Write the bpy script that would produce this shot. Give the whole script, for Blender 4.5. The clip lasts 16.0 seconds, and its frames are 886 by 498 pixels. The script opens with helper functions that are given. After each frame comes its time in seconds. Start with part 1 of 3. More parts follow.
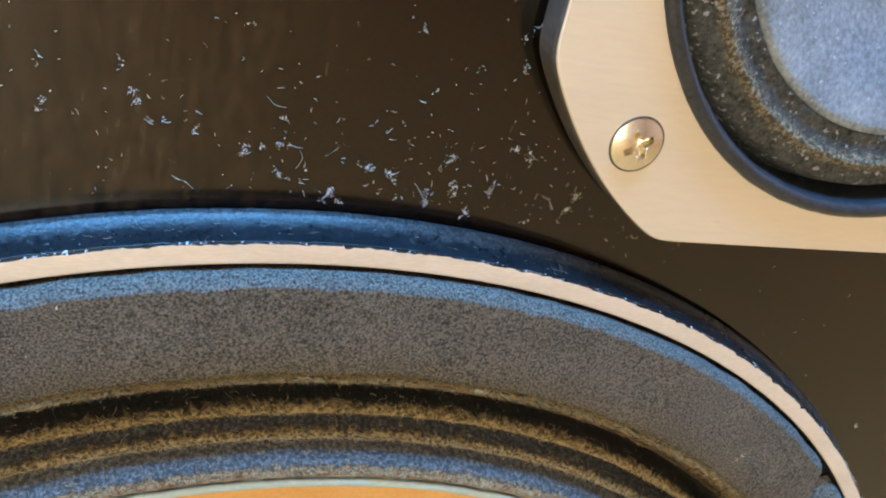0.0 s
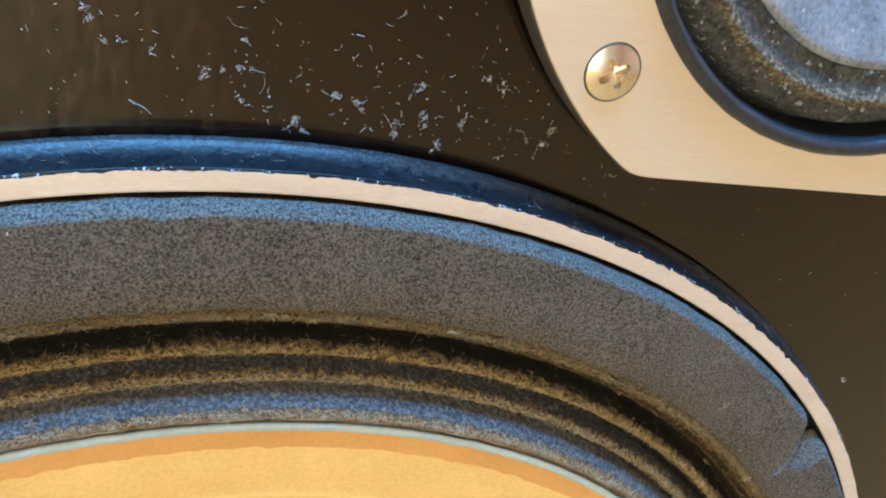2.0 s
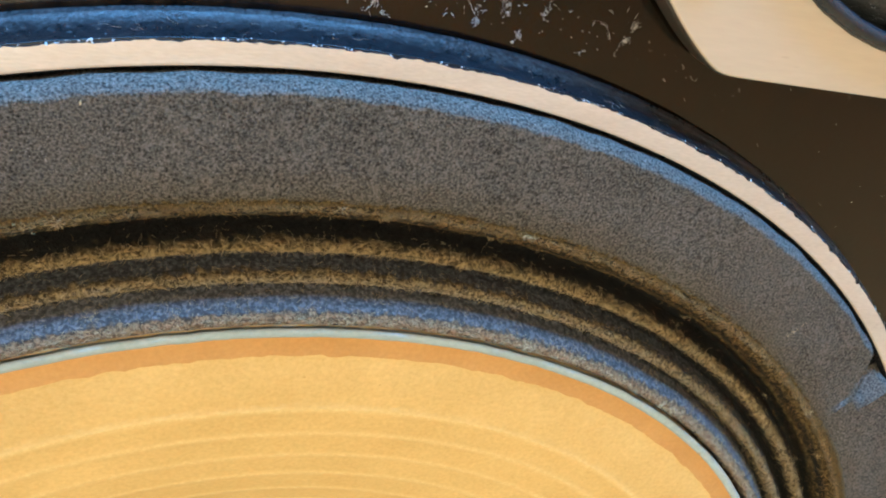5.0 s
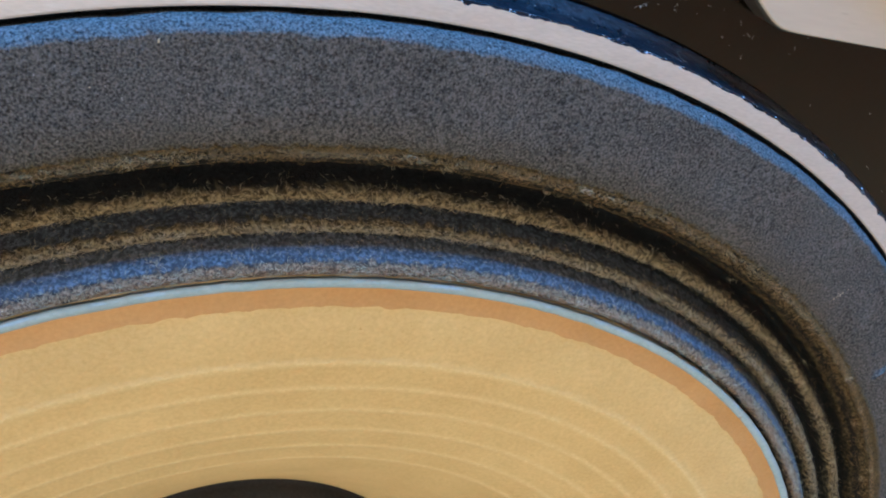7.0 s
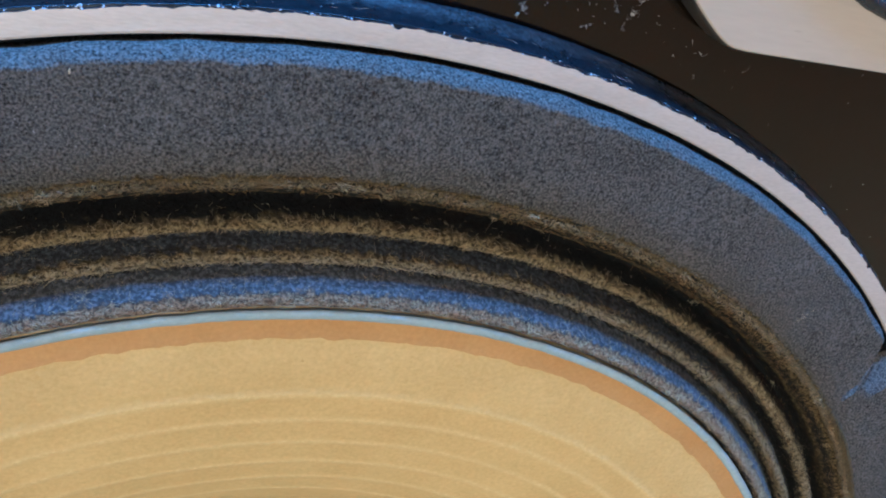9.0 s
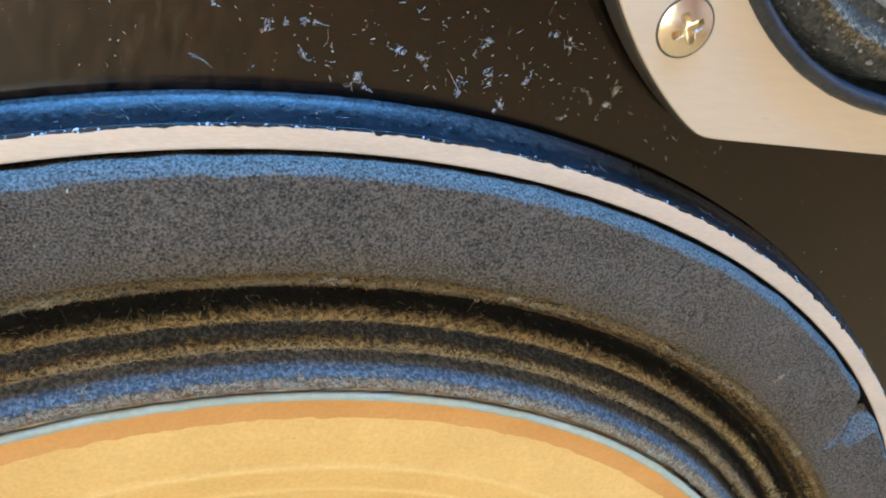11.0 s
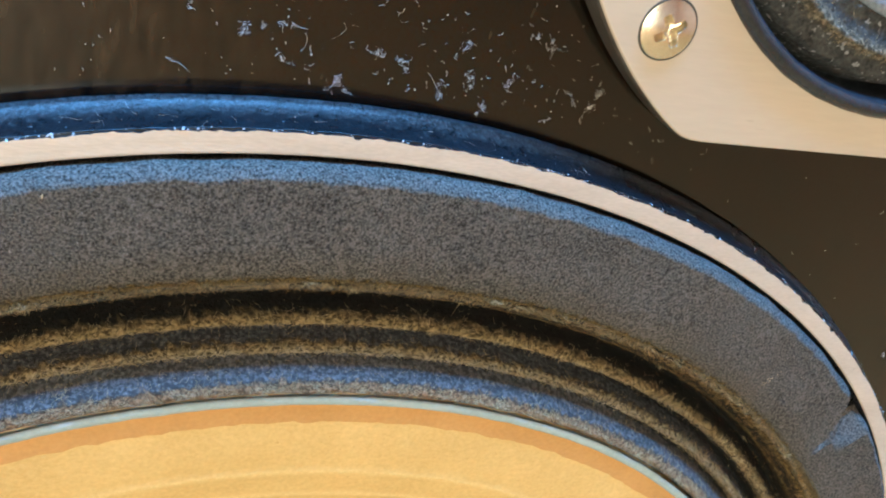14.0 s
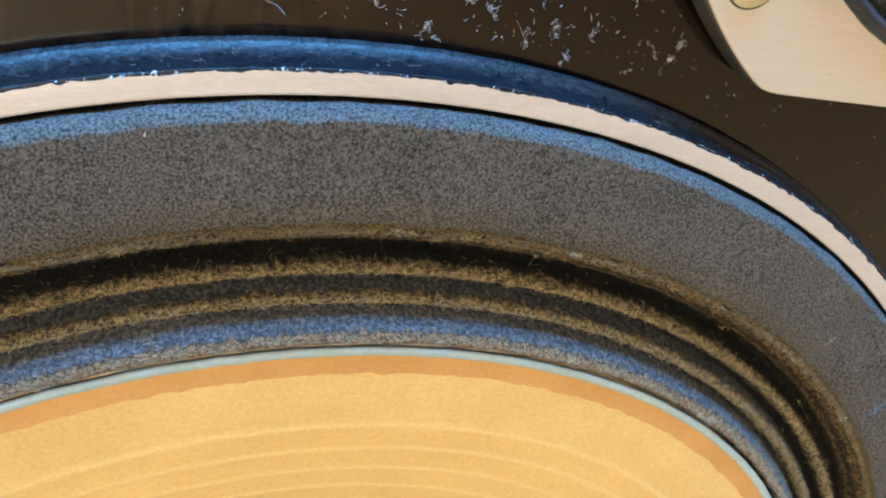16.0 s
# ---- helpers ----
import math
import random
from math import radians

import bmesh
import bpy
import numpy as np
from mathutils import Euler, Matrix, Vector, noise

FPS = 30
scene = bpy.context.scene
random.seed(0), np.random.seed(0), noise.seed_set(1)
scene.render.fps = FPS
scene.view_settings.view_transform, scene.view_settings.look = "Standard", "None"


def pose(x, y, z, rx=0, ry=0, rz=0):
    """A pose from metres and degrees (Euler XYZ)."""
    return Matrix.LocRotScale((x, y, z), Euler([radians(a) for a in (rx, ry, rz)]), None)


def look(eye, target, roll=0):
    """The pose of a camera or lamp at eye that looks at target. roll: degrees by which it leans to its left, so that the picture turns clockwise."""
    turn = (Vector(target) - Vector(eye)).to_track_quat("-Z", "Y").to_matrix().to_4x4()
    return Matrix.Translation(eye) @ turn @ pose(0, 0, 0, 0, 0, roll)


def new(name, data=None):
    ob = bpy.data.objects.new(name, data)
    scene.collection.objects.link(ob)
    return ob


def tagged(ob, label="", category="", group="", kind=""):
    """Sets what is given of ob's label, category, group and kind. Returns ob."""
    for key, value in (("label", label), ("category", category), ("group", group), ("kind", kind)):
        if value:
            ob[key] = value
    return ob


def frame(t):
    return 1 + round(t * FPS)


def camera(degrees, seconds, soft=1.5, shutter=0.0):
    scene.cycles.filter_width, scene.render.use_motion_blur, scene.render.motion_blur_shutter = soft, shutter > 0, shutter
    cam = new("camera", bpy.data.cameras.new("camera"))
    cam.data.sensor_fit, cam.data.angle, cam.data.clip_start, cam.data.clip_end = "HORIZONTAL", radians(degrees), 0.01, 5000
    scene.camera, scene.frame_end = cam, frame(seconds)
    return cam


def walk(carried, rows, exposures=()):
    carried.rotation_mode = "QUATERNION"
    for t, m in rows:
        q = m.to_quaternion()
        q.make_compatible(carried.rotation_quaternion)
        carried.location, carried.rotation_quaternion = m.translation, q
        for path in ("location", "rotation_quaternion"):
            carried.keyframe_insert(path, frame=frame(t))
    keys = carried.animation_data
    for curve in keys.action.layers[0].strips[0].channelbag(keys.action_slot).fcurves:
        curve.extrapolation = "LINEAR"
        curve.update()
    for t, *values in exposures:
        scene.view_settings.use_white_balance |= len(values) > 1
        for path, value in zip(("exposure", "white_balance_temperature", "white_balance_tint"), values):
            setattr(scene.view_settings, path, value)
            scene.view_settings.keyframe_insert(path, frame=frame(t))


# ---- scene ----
# camera: a phone held a hand's width in front of a loudspeaker, drifting down over its woofer
cam = camera(52.73, 16.0, soft=2.0)
ROWS = [
    (0.0, -0.02454, -0.09792, 0.46969, 60.757, -12.786, -17.030),
    (0.5, -0.02146, -0.09885, 0.46873, 60.600, -12.838, -16.955),
    (1.0, -0.02604, -0.10025, 0.46512, 60.558, -12.916, -17.130),
    (1.5, -0.02288, -0.09871, 0.46768, 60.199, -12.802, -17.123),
    (2.0, -0.01986, -0.09982, 0.46270, 60.118, -12.791, -17.263),
    (2.5, -0.02051, -0.09885, 0.45626, 59.841, -12.859, -17.270),
    (3.0, -0.02097, -0.09838, 0.45157, 59.767, -12.942, -17.280),
    (3.5, -0.02647, -0.09755, 0.45181, 59.655, -13.118, -17.456),
    (4.0, -0.02707, -0.09785, 0.45480, 59.237, -13.262, -17.188),
    (4.5, -0.02743, -0.09822, 0.44987, 59.361, -13.433, -17.228),
    (5.0, -0.02716, -0.09887, 0.44812, 59.338, -13.503, -17.125),
    (5.2, -0.02966, -0.09943, 0.44415, 59.455, -13.704, -17.269),
    (7.3, -0.03425, -0.10012, 0.44199, 58.740, -14.015, -16.817),
    (7.5, -0.03352, -0.10026, 0.44193, 58.685, -14.003, -16.812),
    (8.0, -0.03459, -0.10085, 0.44035, 59.126, -13.890, -17.165),
    (8.5, -0.03193, -0.09979, 0.44174, 58.942, -13.836, -17.047),
    (9.0, -0.02622, -0.09731, 0.44448, 59.176, -13.536, -17.174),
    (9.5, -0.02591, -0.09520, 0.45407, 59.056, -13.335, -17.289),
    (9.7, -0.02623, -0.09451, 0.45751, 59.080, -13.194, -17.291),
    (11.8, -0.02597, -0.09703, 0.45579, 59.539, -12.765, -17.523),
    (12.0, -0.02582, -0.09630, 0.45592, 59.549, -12.815, -17.565),
    (12.5, -0.02679, -0.09548, 0.45710, 59.316, -12.790, -17.369),
    (13.0, -0.02939, -0.09695, 0.45823, 59.335, -12.832, -17.462),
    (13.5, -0.02645, -0.09741, 0.45559, 59.370, -12.760, -17.413),
    (14.0, -0.02345, -0.09593, 0.45737, 59.167, -12.683, -17.286),
    (14.5, -0.02797, -0.09494, 0.45873, 59.127, -12.688, -17.460),
    (15.0, -0.02565, -0.09539, 0.45176, 59.007, -12.816, -17.366),
    (15.5, -0.02926, -0.09521, 0.45108, 59.001, -12.784, -17.320),
    (16.0, -0.03324, -0.09618, 0.45055, 58.740, -12.937, -17.225),
]
EXPOSURES = [
    (0.0, 0.07, 6450, 10), (5.2, 0.04, 6400, 10), (6.3, -0.22, 5750, 12), (7.3, -0.45, 5000, 14),
    (9.0, -0.42, 4950, 14), (9.5, 0.0, 4720, 11), (9.7, 0.0, 4720, 11), (10.8, 0.03, 5650, 10), (11.8, 0.04, 6000, 10), (16.0, 0.04, 6050, 10),
]
walk(cam, [(t, pose(x, y, z, rx, ry, rz)) for t, x, y, z, rx, ry, rz in ROWS], EXPOSURES)

# ---- light: a cool roof window above, an added warm area lamp across the room ----
world = bpy.data.worlds.new("world")
scene.world = world
world.use_nodes = True
wn = world.node_tree.nodes
sky = wn.new("ShaderNodeTexSky")
sky.sky_type = "NISHITA"
sky.sun_disc = False
sky.sun_elevation, sky.sun_rotation = radians(35), radians(200)
wn["Background"].inputs["Strength"].default_value = 0.1
world.node_tree.links.new(sky.outputs["Color"], wn["Background"].inputs["Color"])


def area_lamp(name, eye, target, sx, sy, watts, colour):
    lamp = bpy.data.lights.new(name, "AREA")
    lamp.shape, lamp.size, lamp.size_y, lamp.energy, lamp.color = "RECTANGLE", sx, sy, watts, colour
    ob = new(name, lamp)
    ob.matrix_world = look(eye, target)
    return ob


ROOF = (-0.20, -0.17, 2.50)          # centre of the roof window
WARM_LAMP = (-0.95, -2.60, 0.80)          # centre of the added warm lamp and of the opening made for it
area_lamp("roof_window_light", (ROOF[0], ROOF[1], 2.53), (ROOF[0], ROOF[1], 0), 2.4, 0.5, 320, (0.12, 0.45, 1.0))
# unseen lamp added for the warm light from the room's low left
area_lamp("added_warm_lamp", (WARM_LAMP[0], WARM_LAMP[1] - 0.04, WARM_LAMP[2]), (WARM_LAMP[0], 0, WARM_LAMP[2]), 1.5, 1.5, 69, (0.92, 0.92, 0.70))


# ---- materials ----
def material(name, dark, light, rough=0.6, metal=0.0, coarse=40, fine=1500, mix=0.5, bump=0.0, bump_scale=2000, stretch=(1, 1, 1),
             speck=None, speck_scale=900, speck_cut=0.7, rough_var=0.1, sheen=0.0, coat=0.0, spec=0.5):
    """Two-scale colour (coarse stains, fine grain), fine relief, and specks of another colour."""
    m = bpy.data.materials.new(name)
    m.use_nodes = True
    nt = m.node_tree
    n, link = nt.nodes, nt.links.new
    bsdf = n["Principled BSDF"]
    tc, mp = n.new("ShaderNodeTexCoord"), n.new("ShaderNodeMapping")
    mp.inputs["Scale"].default_value = stretch
    link(tc.outputs["Object"], mp.inputs["Vector"])

    def noise_node(scale, detail=4, rough_=0.6):
        t = n.new("ShaderNodeTexNoise")
        t.inputs["Scale"].default_value, t.inputs["Detail"].default_value, t.inputs["Roughness"].default_value = scale, detail, rough_
        link(mp.outputs["Vector"], t.inputs["Vector"])
        return t

    a, b = noise_node(coarse), noise_node(fine, 3)
    blend = n.new("ShaderNodeMix")
    blend.data_type = "FLOAT"
    blend.inputs[0].default_value = mix
    link(a.outputs["Fac"], blend.inputs[2])
    link(b.outputs["Fac"], blend.inputs[3])
    ramp = n.new("ShaderNodeValToRGB")
    ramp.color_ramp.elements[0].position, ramp.color_ramp.elements[0].color = 0.34, (*dark, 1)
    ramp.color_ramp.elements[1].position, ramp.color_ramp.elements[1].color = 0.66, (*light, 1)
    link(blend.outputs[0], ramp.inputs["Fac"])
    colour = ramp.outputs["Color"]
    if speck:
        s = noise_node(speck_scale, 2)
        cut = n.new("ShaderNodeValToRGB")
        cut.color_ramp.elements[0].position, cut.color_ramp.elements[1].position = speck_cut, speck_cut + 0.06
        link(s.outputs["Fac"], cut.inputs["Fac"])
        over = n.new("ShaderNodeMix")
        over.data_type = "RGBA"
        link(cut.outputs["Color"], over.inputs[0])
        link(colour, over.inputs[6])
        over.inputs[7].default_value = (*speck, 1)
        colour = over.outputs[2]
    link(colour, bsdf.inputs["Base Color"])
    rr = n.new("ShaderNodeMapRange")
    rr.inputs["To Min"].default_value, rr.inputs["To Max"].default_value = max(rough - rough_var, 0.02), min(rough + rough_var, 1)
    link(blend.outputs[0], rr.inputs["Value"])
    link(rr.outputs["Result"], bsdf.inputs["Roughness"])
    bsdf.inputs["Metallic"].default_value = metal
    if sheen:
        bsdf.inputs["Sheen Weight"].default_value, bsdf.inputs["Sheen Roughness"].default_value = sheen, 0.5
    bsdf.inputs["Specular IOR Level"].default_value = spec
    bsdf.inputs["Coat Weight"].default_value = coat
    if bump:
        h = noise_node(bump_scale, 4, 0.7)
        bp = n.new("ShaderNodeBump")
        bp.inputs["Distance"].default_value, bp.inputs["Strength"].default_value = bump, 1.0
        link(h.outputs["Fac"], bp.inputs["Height"])
        link(bp.outputs["Normal"], bsdf.inputs["Normal"])
    return m


M_BAFFLE = material("black_satin_lacquer", (0.0025, 0.0015, 0.0007), (0.0065, 0.0036, 0.0016), rough=0.13, coarse=60, fine=900, bump=0.00003, bump_scale=260,
                    stretch=(1, 1, 0.35), rough_var=0.08, spec=0.50, speck=(0.035, 0.022, 0.012), speck_scale=520, speck_cut=0.70)


def smears_and_glow(m, colour):
    """Tan vertical smears of wiped dust, in patches, over the lacquer m, with its brown reflection painted in."""
    nt = m.node_tree
    n, link = nt.nodes, nt.links.new
    bsdf = n["Principled BSDF"]
    tc = n.new("ShaderNodeTexCoord")
    masks = []
    for scale, stretch, low, high in ((760, (1, 1, 0.30), 0.36, 0.95), (100, (1, 1, 0.6), 0.25, 0.75)):
        mp, t, r = n.new("ShaderNodeMapping"), n.new("ShaderNodeTexNoise"), n.new("ShaderNodeMapRange")
        mp.inputs["Scale"].default_value = stretch
        mp.inputs["Rotation"].default_value = (0, -0.06, 0)
        link(tc.outputs["Object"], mp.inputs["Vector"])
        link(mp.outputs["Vector"], t.inputs["Vector"])
        t.inputs["Scale"].default_value, t.inputs["Detail"].default_value = scale, 4
        r.inputs["From Min"].default_value, r.inputs["From Max"].default_value = low, high
        link(t.outputs["Fac"], r.inputs["Value"])
        masks.append(r.outputs["Result"])
    # fades in to the left, where the lacquer's brown reflection is painted
    split, side = n.new("ShaderNodeSeparateXYZ"), n.new("ShaderNodeMapRange")
    link(tc.outputs["Object"], split.inputs[0])
    side.inputs["From Min"].default_value, side.inputs["From Max"].default_value = 0.006, -0.022
    link(split.outputs["X"], side.inputs["Value"])
    first, both = n.new("ShaderNodeMath"), n.new("ShaderNodeMath")
    first.operation = both.operation = "MULTIPLY"
    link(masks[0], first.inputs[0])
    link(masks[1], first.inputs[1])
    link(first.outputs[0], both.inputs[0])
    link(side.outputs["Result"], both.inputs[1])
    over = n.new("ShaderNodeMix")
    over.data_type = "RGBA"
    link(both.outputs[0], over.inputs[0])
    link(bsdf.inputs["Base Color"].links[0].from_socket, over.inputs[6])
    over.inputs[7].default_value = (*colour, 1)
    link(over.outputs[2], bsdf.inputs["Base Color"])


smears_and_glow(M_BAFFLE, (0.070, 0.041, 0.020))
M_VENEER = material("walnut_veneer", (0.10, 0.05, 0.025), (0.20, 0.11, 0.055), rough=0.5, coarse=14, fine=260, stretch=(6, 6, 0.6), bump=0.0001, bump_scale=300)
M_FRAME = material("black_enamel_on_casting", (0.004, 0.0045, 0.005), (0.012, 0.013, 0.015), rough=0.29, coarse=180, fine=1400, bump=0.00010, bump_scale=1300, spec=0.18, rough_var=0.12,
                   speck=(0.12, 0.125, 0.13), speck_scale=1300, speck_cut=0.71)
M_RIM = material("bare_turned_aluminium_rim", (0.52, 0.44, 0.37), (0.64, 0.55, 0.47), rough=0.5, metal=0.35, coarse=120, fine=2600, bump=0.00003, bump_scale=1800,
                 stretch=(0.35, 1, 1.6), speck=(0.20, 0.16, 0.12), speck_scale=800, speck_cut=0.76)
M_GASKET = material("grey_pressed_felt", (0.016, 0.014, 0.011), (0.158, 0.139, 0.117), rough=0.95, coarse=90, fine=3100, mix=0.88, bump=0.00030, bump_scale=3600,
                    speck=(0.24, 0.215, 0.19), speck_scale=2600, speck_cut=0.69, spec=0.1)
M_SURROUND = material("treated_black_cloth", (0.003, 0.0027, 0.002), (0.019, 0.017, 0.014), rough=0.8, coarse=300, fine=2200, mix=0.6, bump=0.0005, bump_scale=2200,
                      speck=(0.08, 0.066, 0.042), speck_scale=1900, speck_cut=0.73, spec=0.1)


def ring_tints(m, bands, cx, cz, tint_dark, tint_light, blur=0.0007, scale=2300, ragged=0.0024):
    """Rings of lint, paler tone or painted-in light over m: bands of (outer, inner) radius in mm round the driver's
    axis, with ragged edges.
    """
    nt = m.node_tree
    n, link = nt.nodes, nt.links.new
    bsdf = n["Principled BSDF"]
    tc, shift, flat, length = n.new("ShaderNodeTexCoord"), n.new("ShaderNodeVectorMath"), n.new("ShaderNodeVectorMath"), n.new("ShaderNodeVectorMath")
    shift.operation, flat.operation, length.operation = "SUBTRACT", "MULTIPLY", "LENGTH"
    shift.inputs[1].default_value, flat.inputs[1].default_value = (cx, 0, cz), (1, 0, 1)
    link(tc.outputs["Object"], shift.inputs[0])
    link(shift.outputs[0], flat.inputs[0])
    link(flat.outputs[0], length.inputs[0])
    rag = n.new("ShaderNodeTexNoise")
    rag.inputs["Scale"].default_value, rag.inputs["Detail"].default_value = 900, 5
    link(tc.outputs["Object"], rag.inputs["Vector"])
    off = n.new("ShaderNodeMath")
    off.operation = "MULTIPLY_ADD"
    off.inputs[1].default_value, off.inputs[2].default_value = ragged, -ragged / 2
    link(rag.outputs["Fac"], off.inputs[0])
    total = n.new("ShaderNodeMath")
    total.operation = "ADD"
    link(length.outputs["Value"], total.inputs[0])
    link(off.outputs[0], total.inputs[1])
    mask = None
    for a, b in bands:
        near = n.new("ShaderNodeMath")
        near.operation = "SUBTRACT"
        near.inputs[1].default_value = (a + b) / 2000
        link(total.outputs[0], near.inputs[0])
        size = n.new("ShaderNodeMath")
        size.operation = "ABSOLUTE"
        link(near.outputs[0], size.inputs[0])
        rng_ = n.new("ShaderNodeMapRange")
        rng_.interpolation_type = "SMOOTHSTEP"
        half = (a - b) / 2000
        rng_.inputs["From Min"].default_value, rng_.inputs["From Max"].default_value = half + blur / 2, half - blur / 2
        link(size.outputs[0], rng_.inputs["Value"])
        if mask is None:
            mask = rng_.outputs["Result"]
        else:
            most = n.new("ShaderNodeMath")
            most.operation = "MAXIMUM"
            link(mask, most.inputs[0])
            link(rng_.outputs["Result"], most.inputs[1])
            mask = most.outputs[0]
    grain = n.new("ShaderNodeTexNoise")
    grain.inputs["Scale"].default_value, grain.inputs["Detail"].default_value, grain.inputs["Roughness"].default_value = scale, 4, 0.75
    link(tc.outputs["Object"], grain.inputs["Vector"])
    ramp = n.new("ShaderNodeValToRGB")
    ramp.color_ramp.elements[0].position, ramp.color_ramp.elements[0].color = 0.44, (*tint_dark, 1)
    ramp.color_ramp.elements[1].position, ramp.color_ramp.elements[1].color = 0.66, (*tint_light, 1)
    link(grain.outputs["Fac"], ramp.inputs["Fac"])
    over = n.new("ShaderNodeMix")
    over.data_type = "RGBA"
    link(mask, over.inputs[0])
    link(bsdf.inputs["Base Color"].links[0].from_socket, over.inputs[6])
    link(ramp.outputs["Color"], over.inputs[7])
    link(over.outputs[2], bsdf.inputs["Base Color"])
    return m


M_GLUE = material("brown_adhesive", (0.020, 0.013, 0.005), (0.17, 0.113, 0.040), rough=0.8, coarse=500, fine=2600, mix=0.7, bump=0.0007, bump_scale=2300, spec=0.2)
M_LINT = material("tan_lint", (0.25, 0.185, 0.09), (0.56, 0.43, 0.24), rough=0.9, coarse=300, fine=1500)
M_LINT_BROWN = material("golden_brown_lint", (0.14, 0.078, 0.024), (0.42, 0.25, 0.088), rough=0.9, coarse=300, fine=1500)
M_CONE = material("yellow_paper_cone", (0.55, 0.355, 0.12), (0.70, 0.48, 0.19), rough=0.7, coarse=55, fine=1500, mix=0.5, bump=0.00016, bump_scale=1100,
                  speck=(0.50, 0.30, 0.09), speck_scale=1300, speck_cut=0.72)
M_ORANGE = material("amber_glued_paper", (0.46, 0.23, 0.065), (0.58, 0.31, 0.10), rough=0.55, coarse=90, fine=1500, bump=0.00010, bump_scale=1500)
M_LIP = material("pale_glue_bead", (0.28, 0.36, 0.385), (0.38, 0.47, 0.50), rough=0.85, coarse=160, fine=1200, bump=0.00012, bump_scale=1400,
                 speck=(0.34, 0.30, 0.22), speck_scale=500, speck_cut=0.72)
M_CAP = material("black_felt_dust_cap", (0.012, 0.010, 0.009), (0.040, 0.034, 0.028), rough=0.9, coarse=90, fine=1800, bump=0.0002, bump_scale=1600, spec=0.2)
M_PLATE = material("brushed_champagne_aluminium", (0.565, 0.478, 0.375), (0.625, 0.532, 0.42), rough=0.46, metal=0.4, coarse=45, fine=900, stretch=(0.22, 1, 1.8),
                   bump=0.00002, bump_scale=1300, speck=(0.36, 0.27, 0.17), speck_scale=420, speck_cut=0.745)
M_PLATE_EDGE = material("blackened_plate_edge", (0.045, 0.038, 0.030), (0.10, 0.088, 0.072), rough=0.4, coarse=150, fine=1200, bump=0.00005, bump_scale=900)
M_BEZEL = material("black_rubber_bezel", (0.012, 0.013, 0.016), (0.028, 0.030, 0.034), rough=0.24, coarse=150, fine=1400, bump=0.00005, bump_scale=700)
M_MIDCLOTH = material("dusty_black_cloth", (0.011, 0.011, 0.010), (0.088, 0.086, 0.080), rough=0.9, coarse=200, fine=1300, mix=0.6, bump=0.0005, bump_scale=1500,
                      speck=(0.24, 0.235, 0.23), speck_scale=900, speck_cut=0.62, spec=0.15)
M_MIDCONE = material("blue_grey_paper_cone", (0.085, 0.10, 0.12), (0.26, 0.29, 0.325), rough=0.7, coarse=160, fine=1300, mix=0.55, bump=0.0004, bump_scale=1500,
                     speck=(0.32, 0.35, 0.38), speck_scale=1100, speck_cut=0.66, spec=0.3)
M_ZINC = material("zinc_plated_steel", (0.72, 0.64, 0.49), (0.86, 0.78, 0.62), rough=0.24, metal=1.0, coarse=300, fine=1600, bump=0.000004, bump_scale=900, rough_var=0.05)
M_DUST = material("pale_dust", (0.46, 0.39, 0.31), (0.86, 0.79, 0.69), rough=0.9, coarse=300, fine=2000)
M_FLAKE = material("pale_paint_flakes", (0.20, 0.21, 0.22), (0.50, 0.51, 0.52), rough=0.7, coarse=300, fine=2000)
M_OAK = material("red_oiled_boards", (0.46, 0.17, 0.045), (0.62, 0.25, 0.065), rough=0.55, coarse=3, fine=60, stretch=(1, 8, 1), bump=0.0003, bump_scale=80)
M_PLASTER = material("ochre_plaster", (0.60, 0.335, 0.185), (0.68, 0.39, 0.225), rough=0.9, coarse=2, fine=60, bump=0.0005, bump_scale=120)


# ---- mesh helpers ----
def mesh_of(name, bm, mats, smooth=True):
    me = bpy.data.meshes.new(name)
    bmesh.ops.recalc_face_normals(bm, faces=bm.faces)
    bm.to_mesh(me)
    bm.free()
    for m in (mats if isinstance(mats, (list, tuple)) else [mats]):
        me.materials.append(m)
    if smooth:
        me.polygons.foreach_set("use_smooth", [True] * len(me.polygons))
    return me


def part(name, bm, mats, parent=None, label="", smooth=True):
    ob = new(name, mesh_of(name, bm, mats, smooth))
    if parent:
        ob.parent = parent
        ob.matrix_parent_inverse = Matrix.Translation(-parent.location) if not parent.parent else parent.matrix_parent_inverse.copy()
        if parent.parent:
            ob.matrix_parent_inverse = Matrix.Identity(4)
    return tagged(ob, label) if label else ob


def thing(name, at, label, category, kind=""):
    ob = new(name)
    ob.location = at
    ob.empty_display_size = 0.02
    return tagged(ob, label, category, kind=kind)


def box(bm, x0, x1, y0, y1, z0, z1):
    v = [bm.verts.new((x, y, z)) for x in (x0, x1) for y in (y0, y1) for z in (z0, z1)]
    for f in ((0, 1, 3, 2), (4, 6, 7, 5), (0, 4, 5, 1), (2, 3, 7, 6), (0, 2, 6, 4), (1, 5, 7, 3)):
        bm.faces.new([v[i] for i in f])


def bevelled_box(x0, x1, y0, y1, z0, z1, w=0.002):
    bm = bmesh.new()
    box(bm, x0, x1, y0, y1, z0, z1)
    bmesh.ops.bevel(bm, geom=bm.edges[:], offset=w, segments=2, affect="EDGES")
    return bm


